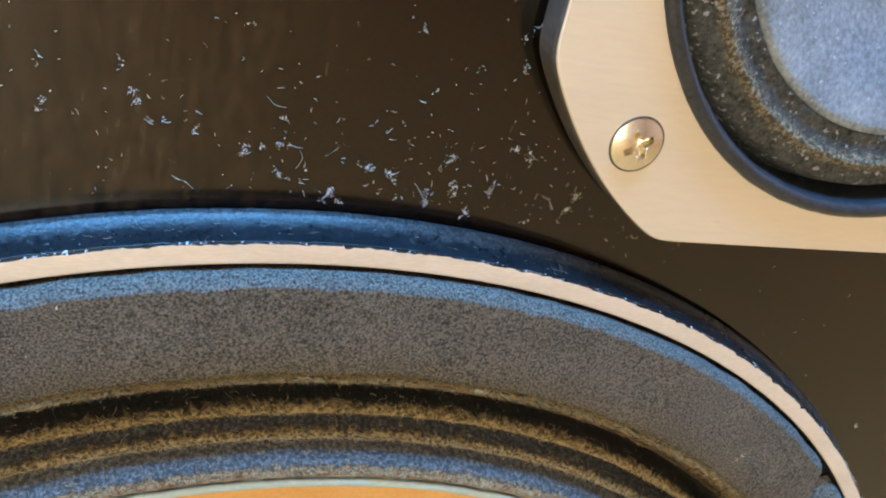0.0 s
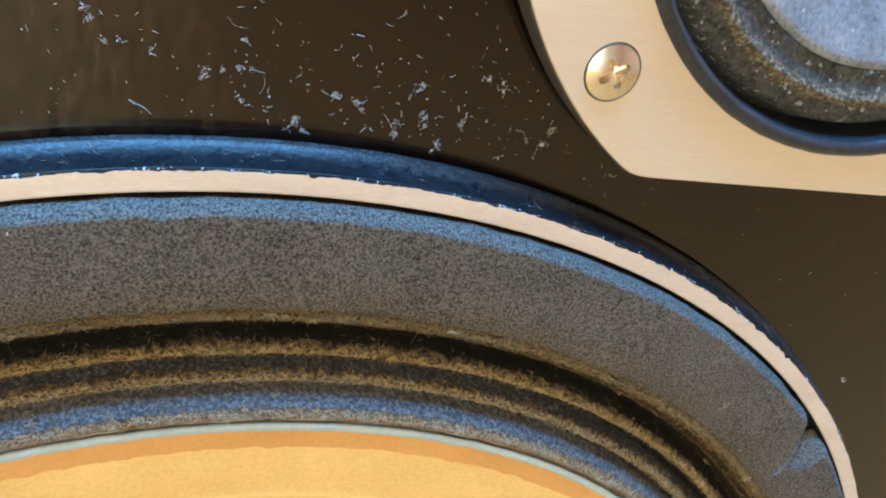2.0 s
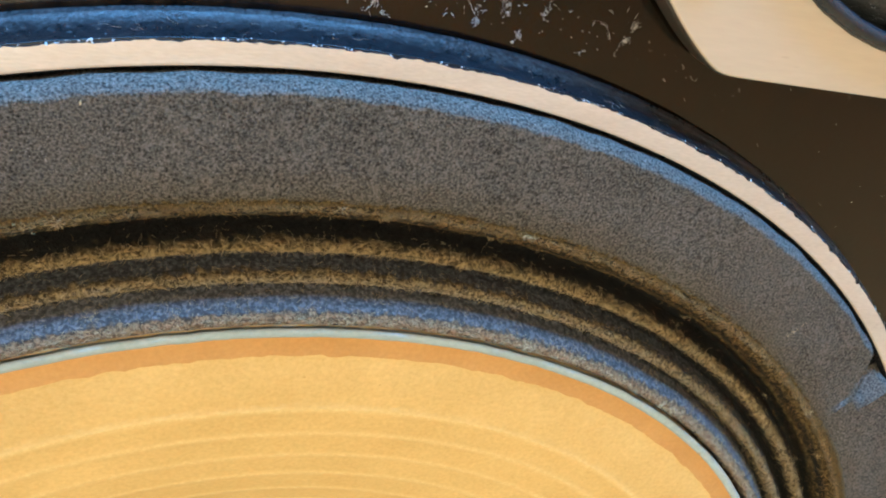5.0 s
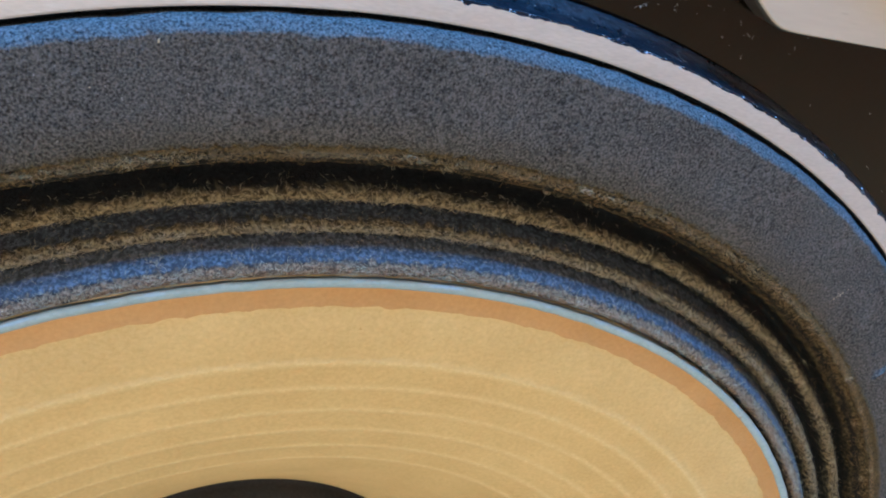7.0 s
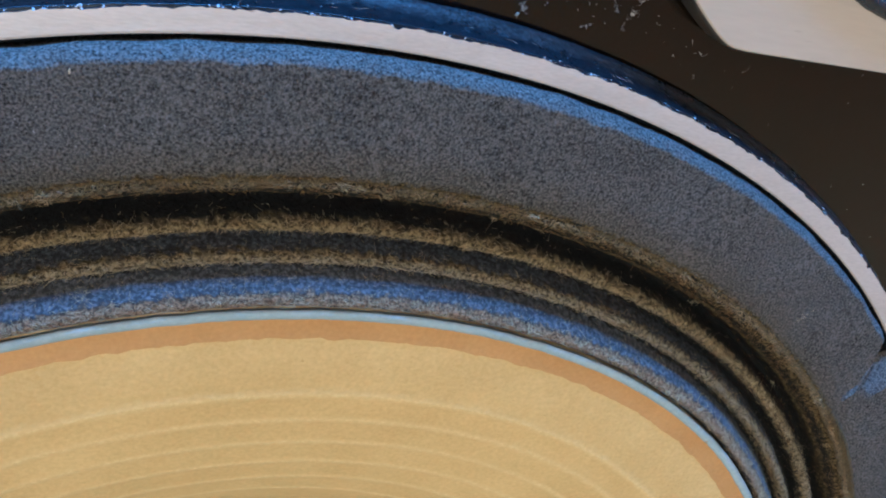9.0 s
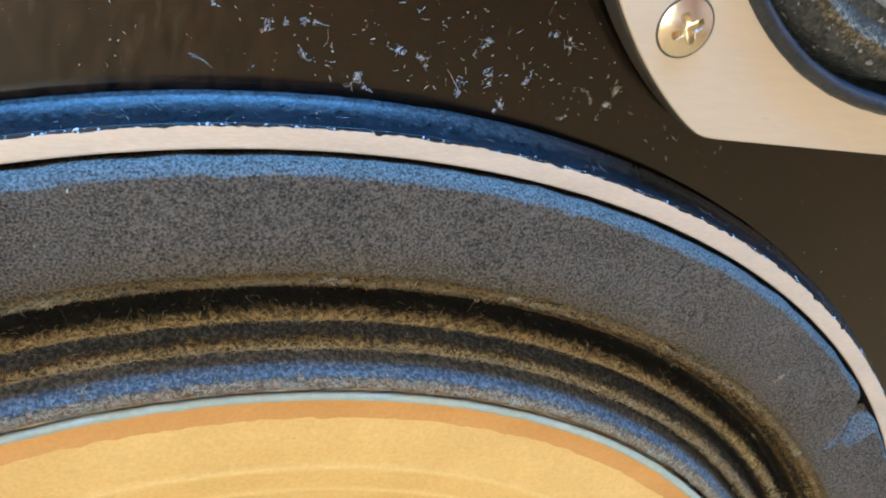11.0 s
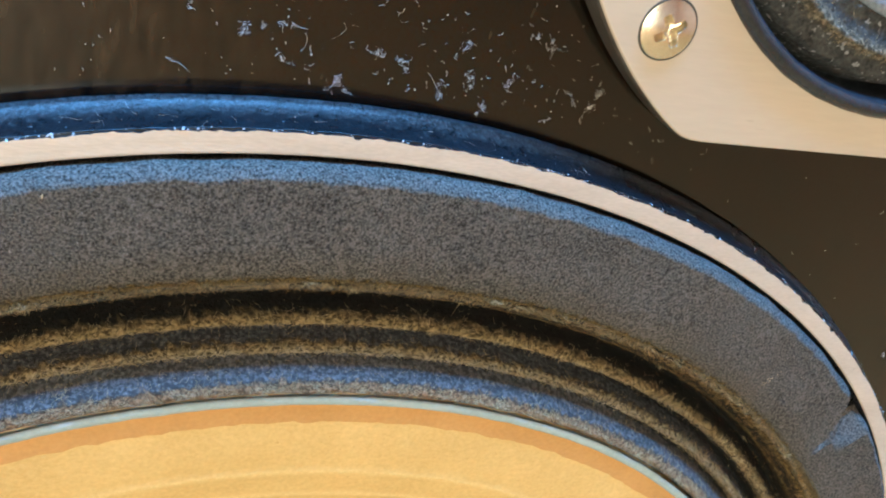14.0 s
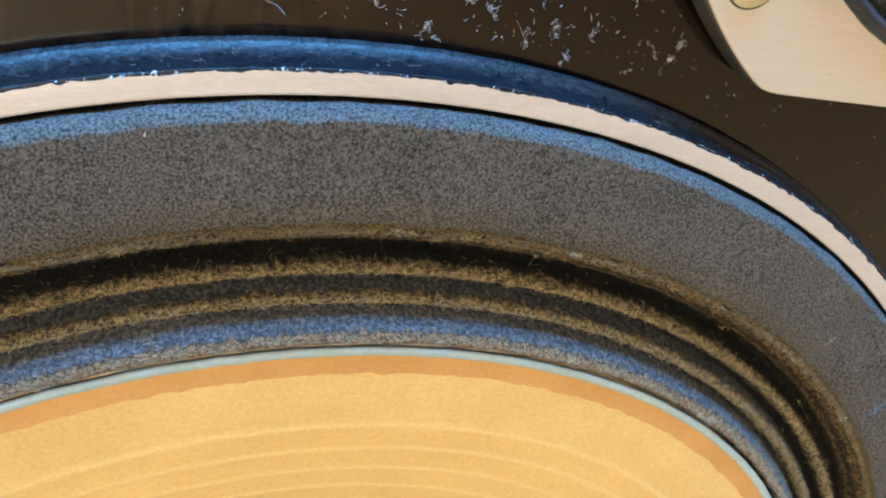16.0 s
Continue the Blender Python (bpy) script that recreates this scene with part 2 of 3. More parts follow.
def lathe(profile, cx, cz, steps=360, wobble=None, closed=True):
    """A ring turned about the axis through (cx, cz) along y. profile: (radius, y) in metres, a closed loop or an open line."""
    bm = bmesh.new()
    rings = []
    for k in range(steps):
        a = 2 * math.pi * k / steps
        ring = []
        for j, (r, y) in enumerate(profile):
            dr, dy = wobble(a, j, r, y) if wobble else (0, 0)
            ring.append(bm.verts.new((cx + (r + dr) * math.cos(a), y + dy, cz + (r + dr) * math.sin(a))))
        rings.append(ring)
    n = len(profile)
    for k in range(steps):
        p, q = rings[k], rings[(k + 1) % steps]
        for j in range(n if closed else n - 1):
            bm.faces.new((p[j], p[(j + 1) % n], q[(j + 1) % n], q[j]))
    return bm


def shell(front, thick):
    """Closes an open front profile with its own back, thick metres behind it."""
    return front + [(r, y + thick) for r, y in reversed(front)]


def mm(*pairs):
    return [(r / 1000, y / 1000) for r, y in pairs]


def refine(profile, step=0.0006):
    """Smooth curve (Catmull-Rom) through the profile's points."""
    out = []
    p = [Vector((*profile[0], 0))] + [Vector((*q, 0)) for q in profile] + [Vector((*profile[-1], 0))]
    for i in range(1, len(p) - 2):
        n = max(1, int((p[i + 1] - p[i]).length / step))
        for k in range(n):
            t = k / n
            v = 0.5 * ((2 * p[i]) + (p[i + 1] - p[i - 1]) * t + (2 * p[i - 1] - 5 * p[i] + 4 * p[i + 1] - p[i + 2]) * t * t
                       + (3 * p[i] - p[i - 1] - 3 * p[i + 1] + p[i + 2]) * t ** 3)
            out.append((v.x, v.y))
    out.append(profile[-1])
    return out


def wob(a, seed, size, freq):
    return size * noise.noise(Vector((math.cos(a) * freq, math.sin(a) * freq, seed)))


# ---- the room ----
def structure(name, bm, mat_, label):
    return tagged(new(name, mesh_of(name, bm, mat_, False)), label, name.split("_")[0], kind="structure")


X0, X1, Y0, Y1, H = -2.0, 2.0, -2.6, 0.55, 2.5
T_ = 0.12
bm = bmesh.new()
box(bm, X0 - T_, X1 + T_, Y0 - T_, Y1 + T_, -0.10, 0.0)
structure("floor", bm, M_OAK, "reddish oiled board floor under the loudspeaker")
bm = bmesh.new()
box(bm, X0 - T_, X1 + T_, Y1, Y1 + T_, 0.0, H)
structure("wall_north", bm, M_PLASTER, "plain ochre plaster wall behind the loudspeaker")
for nm, xa, xb in (("wall_west", X0 - T_, X0), ("wall_east", X1, X1 + T_)):
    bm = bmesh.new()
    box(bm, xa, xb, Y0 - T_, Y1, 0.0, H)
    structure(nm, bm, M_PLASTER, "plain ochre plaster side wall")
bm = bmesh.new()
# opening made up to hold the added warm lamp
dx0, dx1, dz0, dz1 = WARM_LAMP[0] - 0.77, WARM_LAMP[0] + 0.77, WARM_LAMP[2] - 0.77, WARM_LAMP[2] + 0.77
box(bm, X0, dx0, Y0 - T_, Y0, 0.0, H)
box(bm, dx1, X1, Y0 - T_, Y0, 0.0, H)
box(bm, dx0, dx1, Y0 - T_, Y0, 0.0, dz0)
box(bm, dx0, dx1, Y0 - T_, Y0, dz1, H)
structure("wall_south", bm, M_PLASTER, "plain plaster wall with an opening made for the added warm lamp")
bm = bmesh.new()
rx0, rx1, ry0, ry1 = ROOF[0] - 1.22, ROOF[0] + 1.22, ROOF[1] - 0.27, ROOF[1] + 0.27
box(bm, X0 - T_, rx0, Y0 - T_, Y1 + T_, H, H + T_)
box(bm, rx1, X1 + T_, Y0 - T_, Y1 + T_, H, H + T_)
box(bm, rx0, rx1, Y0 - T_, ry0, H, H + T_)
box(bm, rx0, rx1, ry1, Y1 + T_, H, H + T_)
structure("ceiling", bm, M_PLASTER, "plain plaster ceiling with one roof window opening")

# ---- loudspeaker: sizes ----
CX, CZ = 0.0, 0.26                 # woofer axis
MX, MZ = 0.0785, 0.4713            # midrange axis
PLATE, PLATE_V = 0.0546, 0.0536    # half width and half height of the midrange plate
PLATE_R = 0.0620                   # radius that rounds its corners off


def cabinet():
    w, h, d, t = 0.205, 0.60, 0.30, 0.019
    cab = thing("speaker_cabinet", (0, 0.15, 0), "black satin lacquered loudspeaker cabinet with a dusty front baffle", "speaker")
    # baffle with the two round openings
    bm = bmesh.new()
    loops = [[(-w, 0.0), (w, 0.0), (w, h), (-w, h)]]
    for cx, cz, r, n in ((CX, CZ, 0.1460, 160), (MX, MZ, 0.0468, 96)):
        loops.append([(cx + r * math.cos(2 * math.pi * k / n), cz + r * math.sin(2 * math.pi * k / n)) for k in range(n)])
    sides = []
    for y in (0.0, t):
        es, vs = [], []
        for lp in loops:
            v = [bm.verts.new((x, y, z)) for x, z in lp]
            vs.append(v)
            es += [bm.edges.new((v[i], v[(i + 1) % len(v)])) for i in range(len(v))]
        sides.append(vs)
        bmesh.ops.triangle_fill(bm, edges=es, use_beauty=True)
    for a, b in zip(*sides):
        for i in range(len(a)):
            j = (i + 1) % len(a)
            bm.faces.new((a[i], a[j], b[j], b[i]))
    part("baffle", bm, M_BAFFLE, cab, "black satin front panel with dust", smooth=False)
    part("side_panel", bevelled_box(-w - 0.001, -w + t, t + 0.0003, d, 0.0, h), M_VENEER, cab)
    part("side_panel", bevelled_box(w - t, w + 0.001, t + 0.0003, d, 0.0, h), M_VENEER, cab)
    part("top_panel", bevelled_box(-w + t + 0.0003, w - t - 0.0003, t + 0.0003, d, h - t, h), M_VENEER, cab)
    part("bottom_panel", bevelled_box(-w + t + 0.0003, w - t - 0.0003, t + 0.0003, d, 0.0, t), M_VENEER, cab)
    part("back_panel", bevelled_box(-w + t + 0.0003, w - t - 0.0003, d - t, d - 0.001, t + 0.0003, h - t - 0.0003), M_VENEER, cab)


cabinet()

# ---- woofer ----
SURROUND = mm((138.5, -8.0), (137.2, -8.8), (136.4, -8.75), (135.0, -7.6), (133.6, -6.0), (132.9, -3.8), (132.3, -2.6), (131.6, -3.4), (130.6, -5.9), (129.7, -7.1),
              (128.9, -6.9), (128.2, -5.4), (127.6, -3.1), (127.0, -2.9), (126.4, -4.4), (125.6, -6.6), (124.9, -7.3), (124.2, -6.8), (123.6, -5.3), (123.1, -5.0),
              (122.3, -6.6), (121.5, -8.3), (120.7, -9.1), (119.9, -9.3), (119.2, -9.1), (118.8, -8.0), (118.5, -7.4))
RIDGES = ((130.3, 128.5), (125.7, 123.9))      # bands where lint has settled, mm
CONE = mm((117.9, -8.62), (116.9, -8.70), (115.3, -8.69), (113.7, -8.645))
CONE_IN = mm((118.3, -8.2), (117.6, -8.60), (116.0, -8.66), (113.9, -8.62), (109, -8.2), (104.2, -7.6), (98, -6.5), (92, -5.0), (84, -2.2), (75, 2.2), (65, 8.8), (55, 16.8), (47, 23.6), (42.8, 27.0))
CREASES = (103.0, 97.7, 92.1, 86.2, 80.3, 74.4)


# dust has settled on the outer lip of the frame
ring_tints(M_FRAME, ((157.4, 156.05),), CX, CZ, (0.014, 0.014, 0.014), (0.062, 0.064, 0.066), blur=0.0006, scale=2400, ragged=0.0016)
ring_tints(M_GASKET, ((137.3, 135.5),), CX, CZ, (0.03, 0.021, 0.009), (0.19, 0.13, 0.05), blur=0.0008)


def gasket_segment(a0, a1):
    """One arc of the felt gasket: its first end has the outer corner worn off, its last end is pressed down and bulges into that notch."""
    bm = bmesh.new()
    r_in, r_out, n = 0.1367, 0.15185, 900
    worn, tongue, slope = radians(3.2), radians(0.40), radians(1.9)
    rows = []
    for k in range(n + 1):
        u = k / n
        u = u - 0.95 * math.sin(2 * math.pi * u) / (2 * math.pi)      # more steps near the ends
        a = a0 + (a1 - a0) * u
        ro = r_out + wob(a, 3.1, 0.00022, 30) + wob(a, 5.0, 0.0001, 160)
        if a - a0 < worn:
            ro -= 0.0077 * (1 - (a - a0) / worn) ** 1.05
        ri = r_in + wob(a, 9.1, 0.00025, 24) + wob(a, 4.0, 0.00015, 140)
        left = a1 - a
        if left < tongue:
            t = left / tongue
            ri = max(ri, 0.1473 - 0.0005 * math.sin(math.pi * t) if t < 0.93 else ri)
            ro -= 0.0022 * (1 - t) ** 2
        sink = 0.0036 * max(0.0, 1 - left / slope)
        w = ro - ri
        ch = min(0.0013 + wob(a, 6.6, 0.0003, 300) + wob(a, 2.9, 0.0003, 60), w * 0.45)
        lift = wob(a, 1.7, 0.00015, 12)
        prof = [(ri + 0.0002, -0.0054), (ri, -0.0084), (ri + min(0.0004, w * 0.1), -0.0089), (ri + min(0.0014, w * 0.2), -0.0091), (ri + w * 0.36, -0.00915),
                *((min(max(q, ri + w * 0.4), ro - ch - 0.0004), -0.00915) for q in (0.1440, 0.1444, 0.1455, 0.1464, 0.1469)), (ri + max(w * 0.55, w - ch - 0.0003), -0.00915), (ro - ch, -0.00914), (ro - ch * 0.86, -0.00902), (ro - ch * 0.66, -0.00872),
                (ro - ch * 0.4, -0.0082), (ro - ch * 0.18, -0.0076), (ro - ch * 0.04, -0.0068), (ro, -0.0054)]
        ring = []
        for r, y in prof:
            part_down = min(max((r - 0.1448) / 0.0018, 0), 1)
            y = min(y + (lift if y < -0.007 else 0) + sink * part_down, -0.0054)
            ring.append(bm.verts.new((CX + r * math.cos(a), y, CZ + r * math.sin(a))))
        rows.append(ring)
    m = len(rows[0])
    for k in range(n):
        for j in range(m):
            bm.faces.new((rows[k][j], rows[k][(j + 1) % m], rows[k + 1][(j + 1) % m], rows[k + 1][j]))
    bm.faces.new(rows[0])
    bm.faces.new(rows[-1][::-1])
    return bm


def woofer():
    wf = thing("woofer", (CX, 0.0, CZ), "large round woofer with yellow paper cone and grey gasket ring", "speaker driver")
    # cast frame: flared outer wall, flat rim, black landing under the gasket
    prof = mm((146.5, 0.0), (155.8, 0.0), (155.9, -0.9), (156.9, -1.05), (157.05, -1.3), (156.6, -2.0), (156.15, -2.9), (155.87, -3.9), (155.70, -4.9), (155.60, -5.8), (155.56, -6.40), (155.54, -6.5), (155.46, -6.54), (154.9, -6.55),
              (153.2, -6.55), (152.6, -6.5), (152.35, -6.1), (152.3, -5.2), (146.5, -5.2), (138.0, -5.2), (138.0, -2.0), (146.0, -2.0))
    frame_ = part("frame", lathe(prof, CX, CZ, 540, lambda a, j, r, y: (wob(a, j * 0.3, 0.00012, 60), 0)), M_FRAME, wf, "black enamelled cast frame with chipped edge")
    rim = mm((152.5, -6.45), (152.55, -6.72), (152.8, -6.80), (154.6, -6.81), (155.3, -6.80), (155.36, -6.6), (154.0, -6.2))

    def rag(a, j, r, y):
        w = wob(a, 2.0, 0.0002, 40) + wob(a, 7.0, 0.00018, 150) + wob(a, 8.0, 0.00012, 420)
        w -= max(0.0, noise.noise(Vector((math.cos(a) * 95, math.sin(a) * 95, 4.4))) - 0.38) * 0.0010      # chips
        return (w if j in (4, 5) else 0.4 * w if j == 3 else 0, 0)

    bm = lathe(rim, CX, CZ, 2160, rag)
    for i, f in enumerate(bm.faces):
        f.material_index = int(i % len(rim) in (4, 5))
    part("rim", bm, [M_RIM, M_FRAME], frame_, "bare cream metal rim, worn ragged", smooth=False)
    joints = [radians(45.9 + 90 * k) for k in range(4)]
    for k in range(4):
        part("gasket", gasket_segment(joints[k] + 0.0002, joints[k] + math.pi / 2 + radians(0.39)), M_GASKET, wf, "grey pressed felt gasket arc")
    sur = refine(SURROUND, 0.0005)

    def ripple(a, j, r, y):
        edge = min(j, len(sur) - 1 - j) if j < len(sur) else 0
        k = min(edge, 4) / 4
        return (k * wob(a, r * 900, 0.00018, 40), k * wob(a, r * 700 + 5, 0.00025, 60))

    ring_tints(M_SURROUND, RIDGES, CX, CZ, (0.040, 0.028, 0.012), (0.39, 0.28, 0.13), scale=1800)
    ring_tints(M_SURROUND, ((136.9, 134.9), (133.9, 133.4)), CX, CZ, (0.014, 0.010, 0.004), (0.21, 0.14, 0.055), scale=1900)
    # two paler grey rings: light from above on the outward slopes, painted in
    ring_tints(M_SURROUND, ((122.9, 121.1),), CX, CZ, (0.05, 0.05, 0.05), (0.17, 0.17, 0.17), scale=1600, blur=0.0005, ragged=0.0012)
    ring_tints(M_SURROUND, ((126.7, 125.8),), CX, CZ, (0.03, 0.03, 0.03), (0.12, 0.12, 0.12), scale=1600, blur=0.0005, ragged=0.0012)
    ring_tints(M_SURROUND, ((121.0, 119.15),), CX, CZ, (0.085, 0.055, 0.032), (0.37, 0.225, 0.125), scale=2300)
    part("surround", lathe(shell(sur, 0.0005), CX, CZ, 540, ripple), M_SURROUND, wf, "corrugated black cloth surround with lint")

    def smear(a, j, r, y):
        """Uneven line, spread wider over the gasket on one stretch."""
        wide = min(max((radians(47.5) - a) / radians(3), 0), 1) if a < math.pi else 0
        dr = wob(a, 3.3, 0.0004, 14) + wob(a, 3.6, 0.0003, 120)
        return (dr + wide * (0.0007 if r > 0.1368 else 0.0003 if r > 0.1363 else 0), wob(a, 2.4, 0.00008, 50) + wob(a, 8.4, 0.0001, 9) - wide * (0.0004 if r > 0.1368 else 0.0002))

    part("adhesive_line", lathe(refine(mm((135.8, -8.0), (136.0, -8.4), (136.4, -8.75), (136.9, -8.9), (137.6, -8.7), (137.0, -8.3)), 0.0003), CX, CZ, 480,
                                smear), M_GLUE, wf, "brown adhesive line")
    # cone with fine raised rings
    prof = []
    fine_ = refine(CONE_IN, 0.00018)
    for r, y in [q for i, q in enumerate(fine_) if 0.0715 < q[0] < 0.1060 or i % 8 == 0 or i == len(fine_) - 1]:
        for c, high in zip(CREASES, (0.00014, 0.00017, 0.00018, 0.00018, 0.00018, 0.00018)):
            u = r * 1000 - c
            y -= high * math.exp(-(u / (0.95 if u > 0 else 0.8)) ** 2)
        prof.append((r, y))
    # the crests of the rings are coloured paler
    ring_tints(M_CONE, [(c + 0.45, c - 0.55) for c in CREASES], CX, CZ, (0.66, 0.46, 0.185), (0.76, 0.56, 0.25), blur=0.0011, scale=1200, ragged=0.0006)
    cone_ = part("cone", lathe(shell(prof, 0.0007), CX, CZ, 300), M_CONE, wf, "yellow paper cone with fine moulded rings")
    part("glue_bead", lathe(shell(refine(mm((118.32, -8.80), (118.22, -8.98), (117.8, -9.05), (117.3, -8.96), (116.85, -8.72)), 0.0003), 0.0005), CX, CZ, 480,
                            lambda a, j, r, y: (wob(a, 2.2, 0.00012, 40) + wob(a, 4.2, 0.00006, 170), wob(a, 1.2, 0.00008, 35) + wob(a, 5.2, 0.00003, 200))), M_LIP, cone_, "pale glued rim of the cone")
    part("cone_edge", lathe(refine(CONE, 0.0008), CX, CZ, 720, closed=False, wobble=
                            lambda a, j, r, y: (wob(a, 6.0, 0.0003, 40) + wob(a, 6.5, 0.00025, 130) if r < 0.1140 else 0, 0)), M_ORANGE, cone_, "amber band at the cone's edge")
    cap = [(0.0428 * math.cos(t), 0.0274 - 0.0145 * math.sin(t)) for t in [i * math.pi / 2 / 12 for i in range(13)]]
    cap[-1] = (0.0004, cap[-1][1])
    part("dust_cap", lathe(shell(mm((43.9, 26.2), (43.4, 26.9)) + cap, 0.0008), CX, CZ, 120), M_CAP, wf, "black felt dust cap")


woofer()


# ---- midrange driver ----
def plate_outline(inset, n=320):
    """Square plate whose corners are rounded off by one large circle, with soft turns into the straight sides."""
    h, v, r = PLATE - inset, PLATE_V - inset, PLATE_R - inset
    pts = []
    for k in range(n):
        a = 2 * math.pi * (k + 0.5) / n
        q = (r ** -130 + (h / abs(math.cos(a))) ** -130 + (v / abs(math.sin(a))) ** -130) ** (-1 / 130)
        pts.append((q * math.cos(a), q * math.sin(a)))
    return pts


def midrange():
    md = thing("midrange_driver", (MX, 0.0, MZ), "small midrange driver on a brushed champagne metal plate", "speaker driver")
    sx, sz = 0.0392, 0.4320
    # blackened body of the plate
    bm = bmesh.new()
    out = plate_outline(0.0)
    n = len(out)
    prev = None
    levels = ((0.0009, 0.0), (0.0, -0.0012), (0.0, -0.0052), (0.0002, -0.0057), (0.0012, -0.0057), (0.0013, -0.0045))
    for ins, y in levels:
        ring = [bm.verts.new((MX + x, y, MZ + z)) for x, z in plate_outline(ins)]
        if prev:
            for i in range(n):
                bm.faces.new((prev[i], prev[(i + 1) % n], ring[(i + 1) % n], ring[i]))
        prev = ring
    inner = [bm.verts.new((MX + 0.0462 * math.cos(math.atan2(z, x)), -0.0045, MZ + 0.0462 * math.sin(math.atan2(z, x)))) for x, z in out]
    base = [bm.verts.new((MX + 0.0462 * math.cos(math.atan2(z, x)), 0.0, MZ + 0.0462 * math.sin(math.atan2(z, x)))) for x, z in out]
    for i in range(n):
        j = (i + 1) % n
        bm.faces.new((prev[i], prev[j], inner[j], inner[i]))
        bm.faces.new((inner[i], inner[j], base[j], base[i]))
    part("plate_body", bm, M_PLATE_EDGE, md, "blackened edge of the plate", smooth=False)
    # brushed face, with a dimple for the screw
    bm = bmesh.new()
    rings = []
    for f in [0.0, 0.004] + [0.02 + 0.98 * i / 60 for i in range(61)]:
        ring = []
        for (x, z), (xi, zi) in zip(plate_outline(0.00025), out):
            a = math.atan2(z, x)
            bx, bz = 0.0472 * math.cos(a), 0.0472 * math.sin(a)
            px, pz = MX + x + (bx - x) * f, MZ + z + (bz - z) * f
            y = -0.0060 if f > 0 else -0.00572
            ring.append(bm.verts.new((px, y, pz)))
        rings.append(ring)
    for p, q in zip(rings, rings[1:]):
        for i in range(n):
            four = (p[i], p[(i + 1) % n], q[(i + 1) % n], q[i])
            if max(math.hypot(v.co.x - sx, v.co.z - sz) for v in four) > 0.0034:
                bm.faces.new(four)
    face = part("faceplate", bm, M_PLATE, md, "brushed champagne metal faceplate")
    # rubber bezel, cloth surround, cone
    part("bezel", lathe(refine(mm((47.5, -5.8), (47.4, -6.4), (46.9, -6.9), (46.0, -7.0), (45.4, -6.7), (45.1, -6.0), (45.0, -3.0), (45.0, 1.8)), 0.0004)
                        + mm((46.0, 1.8)), MX, MZ, 240, lambda a, j, r, y: (wob(a, 1.0, 0.0001, 20), 0)), M_BEZEL, md, "raised black rubber ring")
    roll = refine(mm((46.2, 1.6), (45.0, 1.5), (44.3, -0.6), (43.4, -3.4), (42.4, -4.6), (41.0, -4.7), (40.2, -4.9), (39.3, -5.6), (38.4, -5.1), (37.2, -4.6), (36.0, -4.5),
                     (35.1, -4.7), (34.7, -4.2)), 0.0005)
    ring_tints(M_MIDCLOTH, ((40.1, 38.1),), MX, MZ, (0.05, 0.042, 0.028), (0.27, 0.22, 0.15), scale=1500, blur=0.0014)
    part("surround", lathe(shell(roll, 0.0005), MX, MZ, 240, lambda a, j, r, y: (0, wob(a, r * 800, 0.0003, 30))), M_MIDCLOTH, md, "dusty black cloth surround")
    part("cone", lathe(shell(refine(mm((34.9, -4.4), (34.7, -4.8), (33.5, -4.7), (28, -3.2), (22, -0.6), (15, 3.2), (8, 7.0), (0.3, 8.5)), 0.0008), 0.0006), MX, MZ, 200),
         M_MIDCONE, md, "blue-grey paper cone")
    # countersunk cross-head screw
    bm = bmesh.new()
    N, R = 110, 0.0037
    grid = {}
    turn = radians(33)
    for i in range(N + 1):
        for j in range(N + 1):
            u, v = (2 * i / N - 1) * R, (2 * j / N - 1) * R
            m_ = max(abs(u), abs(v))
            q = math.hypot(u, v)
            k = m_ / q if q > 1e-9 else 1
            u, v = u * k, v * k
            q = math.hypot(u, v) / R
            y = -0.0069 + 0.0008 * q * q + (0.0006 if q > 0.985 else 0)
            cu, cv = u * math.cos(turn) + v * math.sin(turn), -u * math.sin(turn) + v * math.cos(turn)
            for p, s in ((cu, cv), (cv, cu)):
                # arms of the cross taper outwards and slope down to the middle
                wall = min(max((0.00066 - 0.00012 * abs(p) / 0.002 - abs(s)) / 0.00018, 0), 1) * min(max((0.0022 - abs(p)) / 0.0003, 0), 1)
                y += max(0.0, wall * (0.0016 - 0.0004 * abs(p) / 0.002) - (y + 0.0069))
            grid[i, j] = bm.verts.new((sx + u, y, sz + v))
    for i in range(N):
        for j in range(N):
            bm.faces.new((grid[i, j], grid[i + 1, j], grid[i + 1, j + 1], grid[i, j + 1]))
    # thin dark ring laid on the plate for the shade round the head
    part("screw_shade_ring", lathe(mm((3.95, -5.9), (3.92, -6.02), (3.8, -6.05), (3.66, -6.02), (3.6, -5.8)), sx, sz, 72), M_PLATE_EDGE, face, "thin dark ring standing in for the shade round the screw")
    part("screw", bm, M_ZINC, face, "zinc plated cross-head screw", smooth=False)


midrange()


# ---- dust, flakes and lint ----
def fibre(bm, p, direction, up, length, width, curl, rng, links=3):
    """A thin bent thread of a few links, starting at p."""
    side = direction.cross(up).normalized()
    pts = [p]
    d = direction.copy()
    bend = rng.uniform(-curl, curl)
    for k in range(links):
        side = d.cross(up).normalized()
        d = (d + side * bend + side * rng.uniform(-curl, curl) + up * rng.uniform(-0.2, 0.3) * curl).normalized()
        pts.append(pts[-1] + d * length / links)
    rows = []
    for k, q in enumerate(pts):
        w = width * (1 - 0.6 * (k / links) ** 3) / 2
        rows.append([bm.verts.new(q + side * w), bm.verts.new(q - side * w), bm.verts.new(q + up * w * 1.6)])
    for a, b in zip(rows, rows[1:]):
        for i in range(3):
            bm.faces.new((a[i], a[(i + 1) % 3], b[(i + 1) % 3], b[i]))


